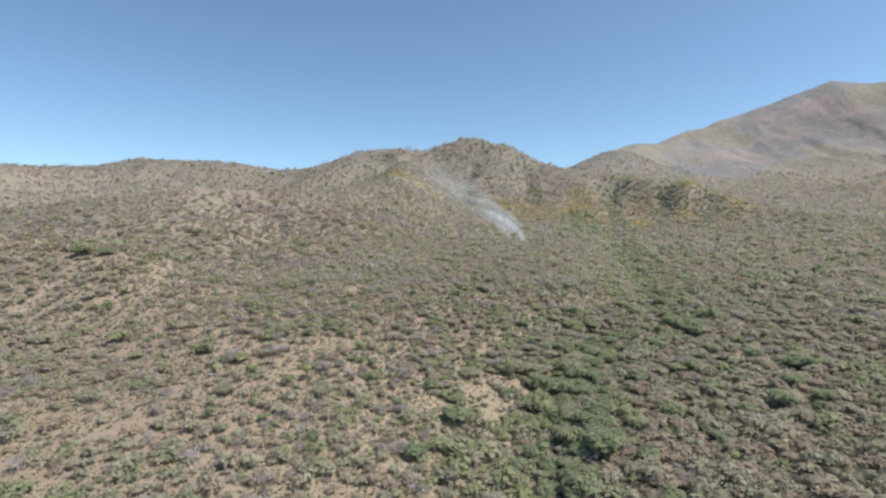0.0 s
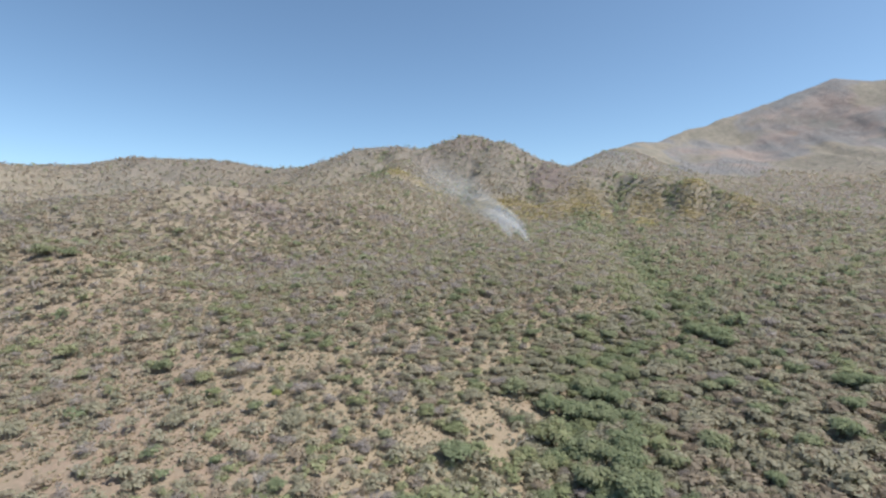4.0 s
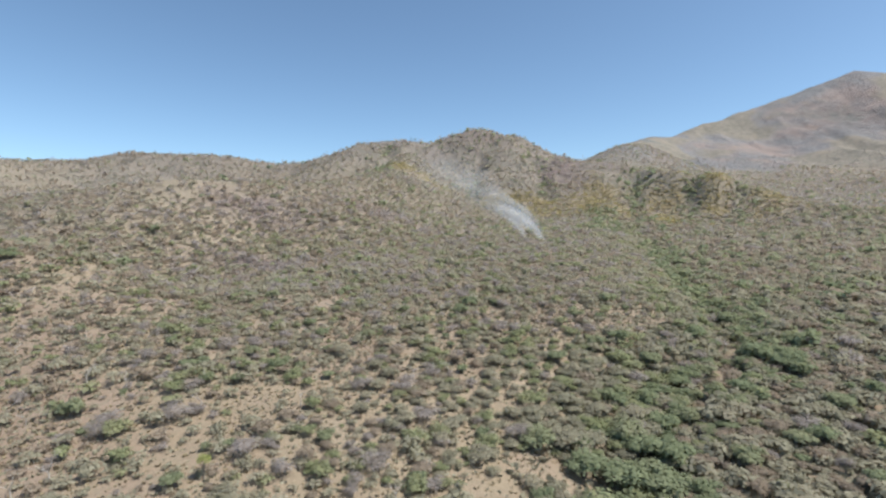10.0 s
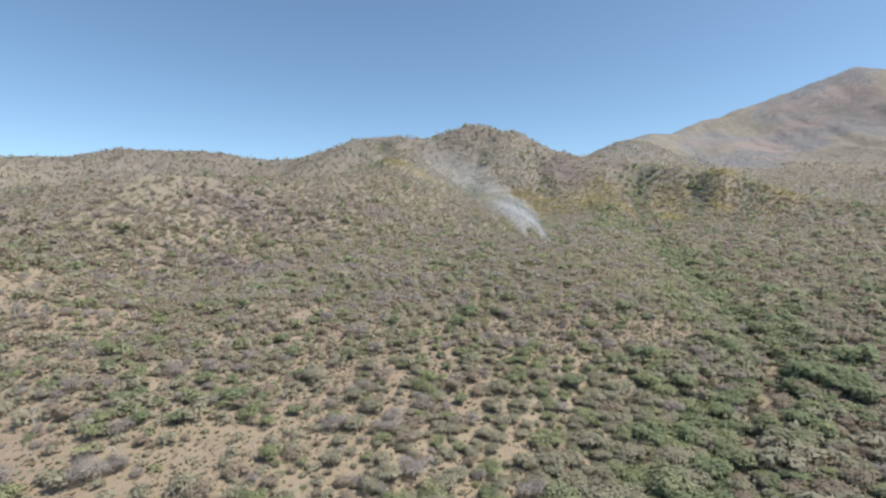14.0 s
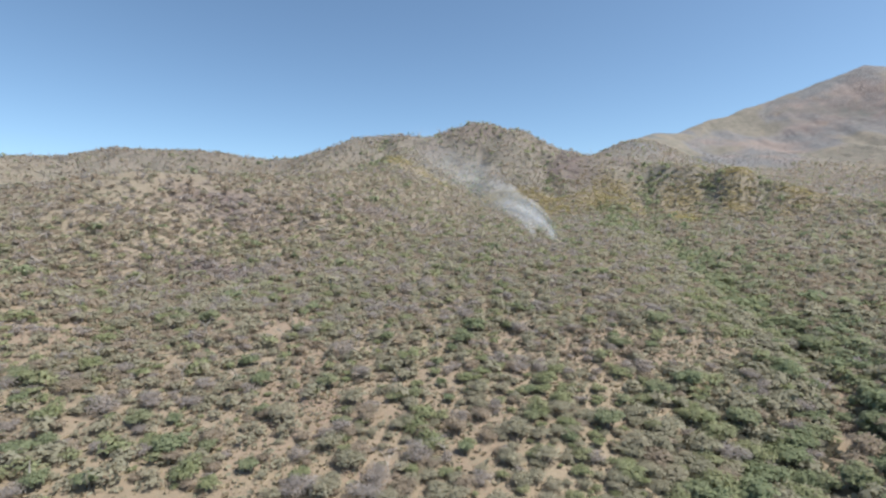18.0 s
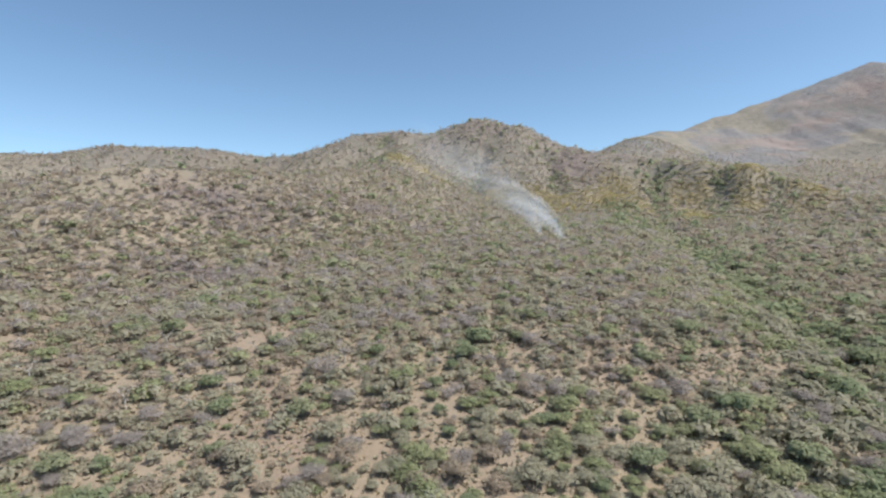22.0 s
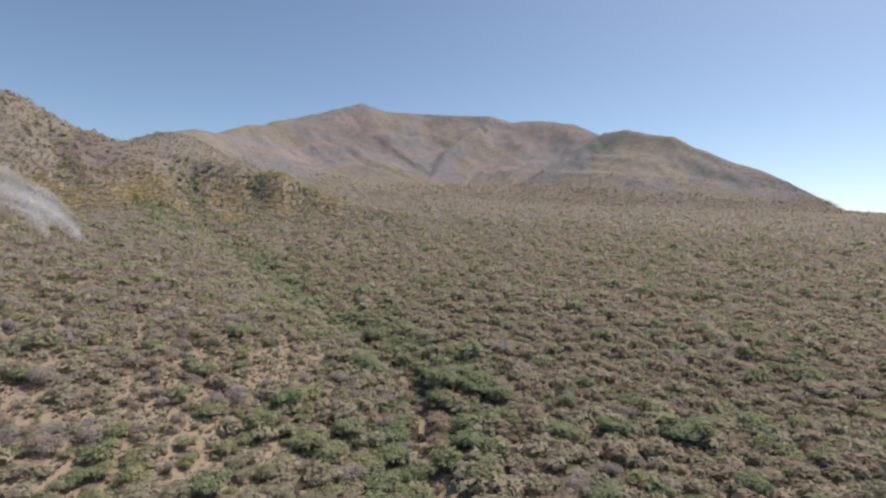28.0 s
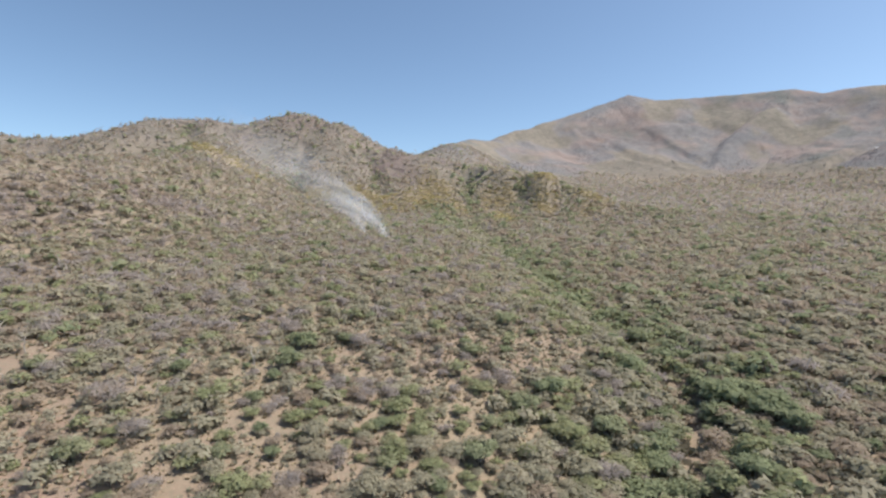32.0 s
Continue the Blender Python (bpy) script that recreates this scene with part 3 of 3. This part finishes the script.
# Plants that stand out by their size or colour: x, y, radius.
MARKED = {
    "evergreen_tree": [(-158.1, 215.1, 4.4), (-148.9, 215.9, 3.2), (-89.0, 315.6, 2.6), (16.6, 144.4, 3.4), (15.2, 130.3, 1.8), (37.9, 149.4, 4.1), (30.5, 139.4, 4.1), (86.2, 194.2, 4.6), (51.0, 176.1, 3.0), (58.6, 181.3, 2.8), (99.2, 234.3, 4.4), (5.8, 220.6, 3.0), (-57.2, 159.6, 2.1), (-58.9, 215.8, 2.7), (-66.8, 216.0, 2.3), (3.0, 212, 2.6), (55.2, 230.6, 3.4), (32.7, 188.9, 1.6), (15.0, 188.9, 1.4), (202.6, 176.2, 3.1), (284.8, 173.2, 4.3), (76.1, 211.7, 2.8), (69.8, 173.2, 3.3), (89.0, 181.1, 3.2), (63.5, 164.6, 3.0)],
    "green_bush": [(-102.0, 152.9, 3.4), (-66.9, 186.5, 2.3), (-56.2, 154.0, 2.2), (-59.7, 167.9, 2.2), (-75.5, 202.6, 2.4), (21.8, 127.4, 4.6), (-1.6, 141.7, 2.1), (-55.1, 150.5, 2.1), (-56.7, 135.0, 2.5), (17.3, 161.7, 1.4), (-41.6, 164.4, 1.9), (-70.1, 177.5, 2.2), (-4.2, 178.0, 2.2), (-1.3, 177.9, 1.6), (20.1, 178.8, 1.9), (28.6, 192.2, 1.4), (104.0, 259.1, 4.0), (50.8, 179.8, 3.0), (117.0, 139.4, 1.7), (46.7, 186.2, 2.5)],
    "thorn_shrub": [(-129.3, 155.7, 3.4), (-29.9, 116.8, 3.2), (-51.8, 114.9, 2.6), (-80.0, 110.8, 2.6), (22.0, 146.2, 3.6), (28.2, 149.2, 3.4), (-26.6, 174.0, 2.6), (-82.3, 215.5, 2.5), (-17.0, 181.0, 2.5), (6.1, 216.4, 1.4), (42.6, 178.6, 2.8), (78.5, 159.0, 3.3)],
    "brown_shrub": [(-84.9, 125.9, 2.8), (-22.6, 147.9, 1.8), (-62.5, 175.6, 2.2), (6.2, 173.0, 1.7), (6.4, 187.5, 1.1), (146.1, 177.9, 2.2)],
    "grey_shrub": [(-32.6, 130.6, 2.6), (-11.1, 129.9, 2.5), (-4.5, 146.5, 2.5), (-49.3, 140.5, 2.7), (-53.7, 171.2, 2.7), (-23.0, 202.5, 3.1), (19.3, 211.3, 1.7), (102.2, 159.0, 2.6), (167.0, 242.1, 3.3)],
}


def kinds_at(x, y, d, h):
    """Which plant grows where: evergreens along the stream, green on its banks, grey and brown on the dry slope."""
    drift = fractal(x, y, 55, 3, 61)
    hill = hilly(x, y, h)
    bank = np.exp(-(((d + 3 + 14 * (fractal(x, y, 30, 2, 67) - 0.5)) / 9) ** 2)) * step(470, 380, y) * (0.55 + 0.9 * fractal(x, y, 18, 2, 68))
    ravine, _, _ = nearest(x, y, RAVINE)
    bank = np.maximum(bank, np.maximum(1.3 * np.exp(-((ravine / 13) ** 2)), 0.7 * gully(x, y) * hill))
    slope = np.where(d > 0, 1.0, 0.0)
    near_bank = np.exp(-(((d - 12) / 17) ** 2)) * (1 - bank) * (1 - hill)
    burnt = burnt_at(x, y)
    # Distance haze imitated by planting: greyer kinds take over farther off.
    far_haze = step(420, 1000, np.hypot(x, y)) * (1 - 0.6 * hill)
    w = np.stack([0.50 + 0.08 * (1 - slope) + 0.6 * near_bank - 0.3 * burnt - 0.28 * far_haze,
                  0.10 - 0.03 * (1 - slope) - 0.05 * far_haze + 0.5 * near_bank + 0.5 * bank + 0.05 * slope * (1 - hill) - 0.07 * hill,
                  0.025 + 0.8 * bank + 0.03 * (1 - slope) + 0.3 * spot(x, y, 40, 890, 100, 60) + 0.3 * spot(x, y, 275, 740, 60, 40),
                  0.24 - 0.18 * near_bank + 0.22 * (1 - slope) * (1 - hill) + 0.25 * hill + 0.3 * (drift - 0.5) + 0.2 * burnt,
                  0.11 * slope + 0.06 + 0.3 * far_haze - 0.12 * near_bank + 0.9 * burnt * (d > 0) * (y < 560) + 0.3 * (drift - 0.5)], -1).clip(0.01)
    w = np.cumsum(w / w.sum(-1, keepdims=True), -1)
    return (rng.random((len(x), 1)) > w).sum(-1).clip(0, 4)


def radii_at(kind, d, y):
    n = len(y)
    base = 1.08 + 0.4 * np.maximum(step(30, 6, d), 0.6 * step(190, 260, y))
    base = base * np.array([1.0, 1.0, 1.3, 0.95, 1.0])[kind]
    return base * np.exp(0.42 * rng.normal(size=n)).clip(0.42, 2.1)


def plain_kind(name):
    return LABELS[name][0].split(" with ")[0].split(" on ")[0].split(" of ")[0] + "s"


taken = np.array([p for some in MARKED.values() for p in some])
x, y, d, h = scattered(2.15, 0, 150)
apart = np.full(len(x), True)
for px, py, pr in taken:
    apart &= np.hypot(x - px, y - py) > 0.8 * pr
x, y, d, h = x[apart], y[apart], d[apart], h[apart]
kind = kinds_at(x, y, d, h)
radius = radii_at(kind, d, y)
near = np.hypot((x - 15) * 0.8, y - 160)
for k, name in enumerate(KINDS):
    marks = np.array(MARKED[name], float)
    for (px, py, pr), pz in zip(marks, land(marks[:, 0], marks[:, 1])):
        plant(name, px, py, pz, pr, float(rng.uniform(0.85, 1.0)))
    mine = np.where(kind == k)[0]
    mine = mine[np.argsort(near[mine])]
    alone = 300 - len(MARKED[name])
    heights = land(x[mine], y[mine])
    for i, pz in zip(mine[:alone], heights):
        plant(name, float(x[i]), float(y[i]), float(pz), float(radius[i]), float(rng.uniform(0.8, 1.1)))
    rest = mine[alone:]
    if len(rest):
        massed(name + "_scrub", "scrub of " + plain_kind(name) + " on the slope", name, x[rest], y[rest], radius[rest], 92, 0.15)
for name_end, inner, outer, grid, clumps, size in (("_thicket", 150, 290, 2.6, 34, 0.22), ("_woodland", 290, 620, 3.5, 18, 0.31)):
    x, y, d, h = scattered(grid, inner, outer)
    kind = kinds_at(x, y, d, h)
    radius = radii_at(kind, d, y) * (0.72 + 0.17 * grid) * (1 - 0.12 * hilly(x, y, h))
    for k, name in enumerate(KINDS):
        mine = kind == k
        massed(name + name_end, "distant scrub of " + plain_kind(name), name, x[mine], y[mine], radius[mine], clumps, size)
x, y, d, h = scattered(5.2, 620, 1450)
kind = kinds_at(x, y, d, h)
radius = radii_at(kind, d, y) * (1.5 - 0.2 * hilly(x, y, h))
for k, name in enumerate(KINDS):
    mine = kind == k
    massed(name + "_hill_scrub", "far hillside scrub of " + plain_kind(name), name, x[mine], y[mine], radius[mine], 6, 0.5)
x, y, d, h = scattered(6.6, 1450, 2350)
low = h < 20 + 60 * fractal(x, y, 130, 3, 71)
kind = kinds_at(x, y, d, h)
radius = radii_at(kind, d, y) * np.where(low, 1.75, 1.1)
for k, name in enumerate(KINDS):
    mine = (kind == k) & low
    massed(name + "_far_woodland", "scrub of " + plain_kind(name) + " below the mountain", name, x[mine], y[mine], radius[mine], 4, 0.6)
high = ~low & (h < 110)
# This forest wears the grey that stands for haze.
massed("dry_mountain_forest", "mountain forest greyed in its colour for distance haze", "thorn_shrub", x[high], y[high], radius[high], 4, 0.7, HAZED_LEAVES, 0.45)


# ---- dry grass on the ribs of the hills ----
STRAW_TUSSOCKS = leaf_material("yellow_dry_grass", (0.41, 0.36, 0.18), (0.51, 0.45, 0.235), (0.48, 0.42, 0.235), joined=True)
gx, gy = np.meshgrid(np.arange(-110, 410, 3.4), np.arange(535, 850, 3.4))
x, y = (gx + 3 * rng.random(gx.shape)).ravel(), (gy + 3 * rng.random(gx.shape)).ravel()
keep = rng.random(len(x)) < 1.3 * np.minimum(yellow_slope(x, y), 1) * (1 - gully(x, y)) * hilly(x, y, relief(x, y)[0])
x, y = x[keep], y[keep]
massed("hillside_grass", "yellow dry grass on the ribs of the hillside", "thorn_shrub", x, y, 2.0 + 1.2 * rng.random(len(x)), 7, 0.42, STRAW_TUSSOCKS, 0.4)


# ---- dry grass between the bushes ----
STRAW = leaf_material("dry_grass", (0.27, 0.22, 0.15), (0.36, 0.30, 0.20), (0.31, 0.27, 0.185), 0.3, joined=True)
HERBS = leaf_material("grey_herbs", (0.22, 0.21, 0.15), (0.36, 0.34, 0.26), (0.33, 0.29, 0.22), 0.3, joined=True)


def tufts(name, label, x, y, size, material):
    """Low tufts, four blades of grass or sprigs each."""
    n = len(x)
    z = land(x, y)
    a = rng.random((n, 4)) * 6.28
    lean = 0.25 + 0.5 * rng.random((n, 4))
    s = (size * (0.6 + 0.8 * rng.random(n)))[:, None]
    cx, cy = x[:, None] + 0.5 * s * np.cos(a), y[:, None] + 0.5 * s * np.sin(a)
    ux, uy = -np.sin(a) * s * 0.55, np.cos(a) * s * 0.55
    tx, ty, tz = np.cos(a) * s * lean, np.sin(a) * s * lean, s * (0.7 + 0.5 * rng.random((n, 4)))
    base = z[:, None] - 0.08
    quads = np.stack([np.stack([cx - ux, cy - uy, base + 0 * a], -1), np.stack([cx + ux, cy + uy, base + 0 * a], -1),
                      np.stack([cx + 1.2 * ux + tx, cy + 1.2 * uy + ty, base + tz], -1), np.stack([cx - 1.2 * ux + tx, cy - 1.2 * uy + ty, base + tz], -1)], 2)
    me = quad_mesh(name, quads.reshape(-1, 3), np.arange(n * 16).reshape(-1, 4))
    tint = me.attributes.new("tint", "FLOAT", "POINT")
    tint.data.foreach_set("value", np.repeat(rng.random(n), 16).astype(np.float32))
    me.materials.append(material)
    return tagged(new(name, me), label, "grass", kind="stuff")


gx, gy = np.meshgrid(np.arange(-215, 70, 1.0), np.arange(66, 245, 1.0))
gx = (gx + 0.95 * (rng.random(gx.shape) - 0.5)).ravel()
gy = (gy + 0.95 * (rng.random(gy.shape) - 0.5)).ravel()
side = stream_side(gx, gy)
keep = (side > 2) & (rng.random(len(gx)) < 0.35 + 0.6 * step(0.4, 0.6, fractal(gx, gy, 12, 3, 71)))
gx, gy = gx[keep], gy[keep]
grassy = rng.random(len(gx)) < 0.55
tufts("dry_grass", "straw-coloured tufts of dry grass on bare soil", gx[grassy], gy[grassy], 0.3, STRAW)
tufts("grey_herbs", "low grey-green herbs between the shrubs", gx[~grassy], gy[~grassy], 0.36, HERBS)
# Pale tufts added to lift the dark gaps between the stream bushes, as haze would.
gx, gy = np.meshgrid(np.arange(0, 190, 1.25), np.arange(70, 270, 1.25))
gx = (gx + 1.2 * (rng.random(gx.shape) - 0.5)).ravel()
gy = (gy + 1.2 * (rng.random(gy.shape) - 0.5)).ravel()
keep = (stream_side(gx, gy) < 20) & (rng.random(len(gx)) < 0.9 * (1 - clearing(gx, gy)))
tufts("undergrowth", "low pale herbs added to lighten the dark gaps between the stream bushes", gx[keep], gy[keep], 0.75, HERBS)


# ---- dead trees ----
PALE = bark_material("bleached_wood", (0.30, 0.27, 0.24), (0.50, 0.46, 0.42))


def branch_set(height, levels=3):
    """Trunk and forked bare branches, as two sets of quads."""
    trunk = [limb((0, 0, -0.3), (0.05 * height, 0.02 * height, 0.42 * height), 0.035 * height, 0.024 * height, 6)]
    boughs, tips = [], [((0.05 * height, 0.02 * height, 0.42 * height), (0, 0, 1), 0.36 * height, 0.02 * height)]
    for _ in range(levels):
        grown = []
        for at, way, length, thick in tips:
            for k in range(3):
                turn = np.array(way) + 0.75 * rng.normal(size=3)
                turn[2] = abs(turn[2]) * 0.8 + 0.15
                turn /= np.linalg.norm(turn)
                end = np.array(at) + turn * length * (0.7 + 0.5 * rng.random())
                boughs.append(limb(at, end, thick, thick * 0.5, 4))
                grown.append((end, turn, length * 0.62, thick * 0.5))
        tips = grown
    return np.concatenate(trunk), np.concatenate(boughs)


BARE = []
for _ in range(4):
    trunk, boughs = branch_set(1.0)
    BARE.append((mesh_of("trunk", trunk, PALE), mesh_of("crown", boughs, PALE)))
count = 0
while count < 46:
    px, py = rng.uniform(-110, 60), rng.uniform(95, 240)
    if stream_side(np.array([px]), np.array([py]))[0] < 6:
        continue
    count += 1
    root = new("bare_tree")
    root.location = (px, py, float(land(np.array([px]), np.array([py]))[0]))
    root.rotation_euler[2] = rng.random() * 6.28
    size = rng.uniform(2.6, 4.6)
    root.scale = (size, size, size)
    for name, data in zip(("trunk", "crown"), BARE[rng.integers(4)]):
        new(name, data).parent = root
    tagged(root, "small leafless tree of bleached grey wood", "tree", group="bare trees on the slope")


# ---- a young tree and a dead trunk on the slope ----
YOUNG_LEAVES = leaf_material("young_green_leaves", (0.30, 0.33, 0.12), (0.42, 0.45, 0.18), (0.38, 0.40, 0.16))
young_tree = new("young_tree")
young_tree.location = (-35.7, 123.8, float(land(np.array([-35.7]), np.array([123.8]))[0]))
trunk = new("trunk", mesh_of("trunk", np.concatenate([limb((0, 0, -0.3), (0.15, 0.05, 2.3), 0.13, 0.08, 6), limb((0.15, 0.05, 2.2), (-0.4, 0.1, 3.1), 0.06, 0.03, 5), limb((0.15, 0.05, 2.2), (0.6, -0.1, 3.2), 0.06, 0.03, 5)]), BARK))
crown = new("crown", mesh_of("crown", leaf_quads(420, [(0.1, 0, 3.2, 1.0, 0.75), (-0.5, 0.2, 3.0, 0.6, 0.5), (0.7, -0.1, 3.1, 0.6, 0.5)], 0.1)[0][:, :3], YOUNG_LEAVES))
trunk.parent = crown.parent = young_tree
tagged(young_tree, "young tree with a bright green round crown on a bare trunk", "tree")
dead_trunk = new("dead_trunk", mesh_of("dead_trunk", np.concatenate([limb((0, 0, -0.3), (0.05, 0.02, 2.6), 0.14, 0.1, 6), limb((0.05, 0.02, 2.6), (0.12, 0.02, 3.4), 0.1, 0.04, 6)]), PALE))
dead_trunk.location = (-51.1, 154.4, float(land(np.array([-51.1]), np.array([154.4]))[0]))
tagged(dead_trunk, "bleached dead tree trunk standing on the slope", "tree")


# ---- smoke of the grass fires ----
def smoke_material():
    mat, tree, shader = node_material("white_smoke", 1.0)
    shader.inputs["Base Color"].default_value = (0.82, 0.85, 0.9, 1)
    shader.inputs["Specular IOR Level"].default_value = 0.0
    thick = tree.nodes.new("ShaderNodeAttribute")
    thick.attribute_name = "thickness"
    glow = tree.nodes.new("ShaderNodeBsdfTranslucent")
    glow.inputs["Color"].default_value = (0.82, 0.85, 0.9, 1)
    lit = tree.nodes.new("ShaderNodeMixShader")
    lit.inputs[0].default_value = 0.5
    tree.links.new(shader.outputs[0], lit.inputs[1])
    tree.links.new(glow.outputs[0], lit.inputs[2])
    clear = tree.nodes.new("ShaderNodeBsdfTransparent")
    both = tree.nodes.new("ShaderNodeMixShader")
    tree.links.new(times(tree, times(tree, thick.outputs["Fac"], grain(tree, 15, 7, 0.6, 0.28, 0.66)), grain(tree, 5, 5, 0.6, 0.0, 0.6)), both.inputs[0])
    tree.links.new(clear.outputs[0], both.inputs[1])
    tree.links.new(lit.outputs[0], both.inputs[2])
    tree.links.new(both.outputs[0], tree.nodes["Material Output"].inputs[0])
    return mat


SMOKE = smoke_material()


def smoke(name, label, start, drift, height, width0, width1, strength):
    """A slanting plume: four billowing sheets, one behind the other, that widen and thin out as they drift."""
    verts, quads, dense = [], [], []
    rows, cols = 40, 16
    for sheet in range(4):
        first = len(verts)
        phase = rng.random(6) * 6.28
        for i in range(rows + 1):
            t = i / rows
            width = width0 + (width1 - width0) * t**0.85
            mid = Vector(start) + Vector(drift) * t**1.15 + Vector((0, 0, height * t**0.8))
            mid += Vector((math.sin(5 * t + phase[0]), math.sin(4 * t + phase[1]), math.sin(6 * t + phase[2]))) * 0.22 * width
            for j in range(cols + 1):
                s = 2 * j / cols - 1
                bulge = 0.6 * width * (1 - s * s) + 0.2 * width * math.sin(9 * t + 4 * s + phase[3])
                edge = 1 + 0.25 * math.sin(11 * t + phase[4] + 2 * s)
                verts.append(mid + Vector((0.62 * s * width * edge, -bulge + (sheet - 1.5) * 0.6 * width, 0.72 * s * width * edge)))
                dense.append(strength * (1 - s * s) ** 1.5 * (0.62 * (1 - t) ** 0.7 + 0.38 * math.exp(-((t - 0.14) / 0.2) ** 2)) * min(1, 12 * t + 0.35) * (0.8 + 0.2 * math.sin(7 * t + phase[5])))
        for i in range(rows):
            for j in range(cols):
                a = first + i * (cols + 1) + j
                quads.append((a, a + 1, a + cols + 2, a + cols + 1))
    me = bpy.data.meshes.new(name)
    me.from_pydata([tuple(v) for v in verts], [], quads)
    me.polygons.foreach_set("use_smooth", np.ones(len(quads), bool))
    at = me.attributes.new("thickness", "FLOAT", "POINT")
    at.data.foreach_set("value", np.array(dense, np.float32))
    me.materials.append(SMOKE)
    ob = tagged(new(name, me), label, "smoke", kind="stuff")
    ob.visible_shadow = False
    return ob


smoke("smoke_plume", "thin white smoke drifting uphill from a small grass fire", (59, 386, 35), (-92, 58, 0), 66, 1.6, 22, 0.62)
smoke("smoke_wisp", "short white wisp of smoke rising over a burning patch of grass", (47, 392, 40), (-20, 14, 0), 23, 1.4, 8, 0.36)


# ---- the building below the mountain ----
def board(x0, y0, z0, x1, y1, z1):
    bm = bmesh.new()
    bmesh.ops.create_cube(bm, size=1.0, matrix=Matrix.Translation(((x0 + x1) / 2, (y0 + y1) / 2, (z0 + z1) / 2)) @ Matrix.Diagonal((x1 - x0, y1 - y0, z1 - z0, 1)))
    return bm


def part(name, bm, material, parent, label=""):
    me = bpy.data.meshes.new(name)
    bm.to_mesh(me)
    bm.free()
    me.materials.append(material)
    ob = new(name, me)
    ob.parent = parent
    return tagged(ob, label)


TIN, tin_tree, tin_shader = node_material("pale_tin", 0.4)
tin_shader.inputs["Metallic"].default_value = 0.3
tin_tree.links.new(mixed(tin_tree, grain(tin_tree, 0.8), (0.72, 0.78, 0.80), (0.82, 0.86, 0.86)), tin_shader.inputs["Base Color"])
PLASTER = bark_material("pale_plaster", (0.62, 0.60, 0.56), (0.74, 0.72, 0.68))
house = new("house")
house.location = (1631, 1095, float(land(np.array([1631.0]), np.array([1095.0]))[0]))
house.rotation_euler[2] = radians(-35)
part("wall", board(-5.5, -3.5, -1.5, 5.5, 3.5, 3.2), PLASTER, house)
roof = bmesh.new()
ends = []
for ex in (-6.2, 6.2):
    ends.append([roof.verts.new((ex, ey, ez)) for ey, ez in ((-4.4, 2.9), (0, 5.2), (4.4, 2.9), (4.4, 3.1), (0, 5.4), (-4.4, 3.1))])
for i in range(6):
    roof.faces.new((ends[0][i], ends[0][(i + 1) % 6], ends[1][(i + 1) % 6], ends[1][i]))
roof.faces.new(ends[0][::-1])
roof.faces.new(ends[1])
part("roof", roof, TIN, house, "pale tin roof")
tagged(house, "small white house with a pale tin roof below the mountain", "house")
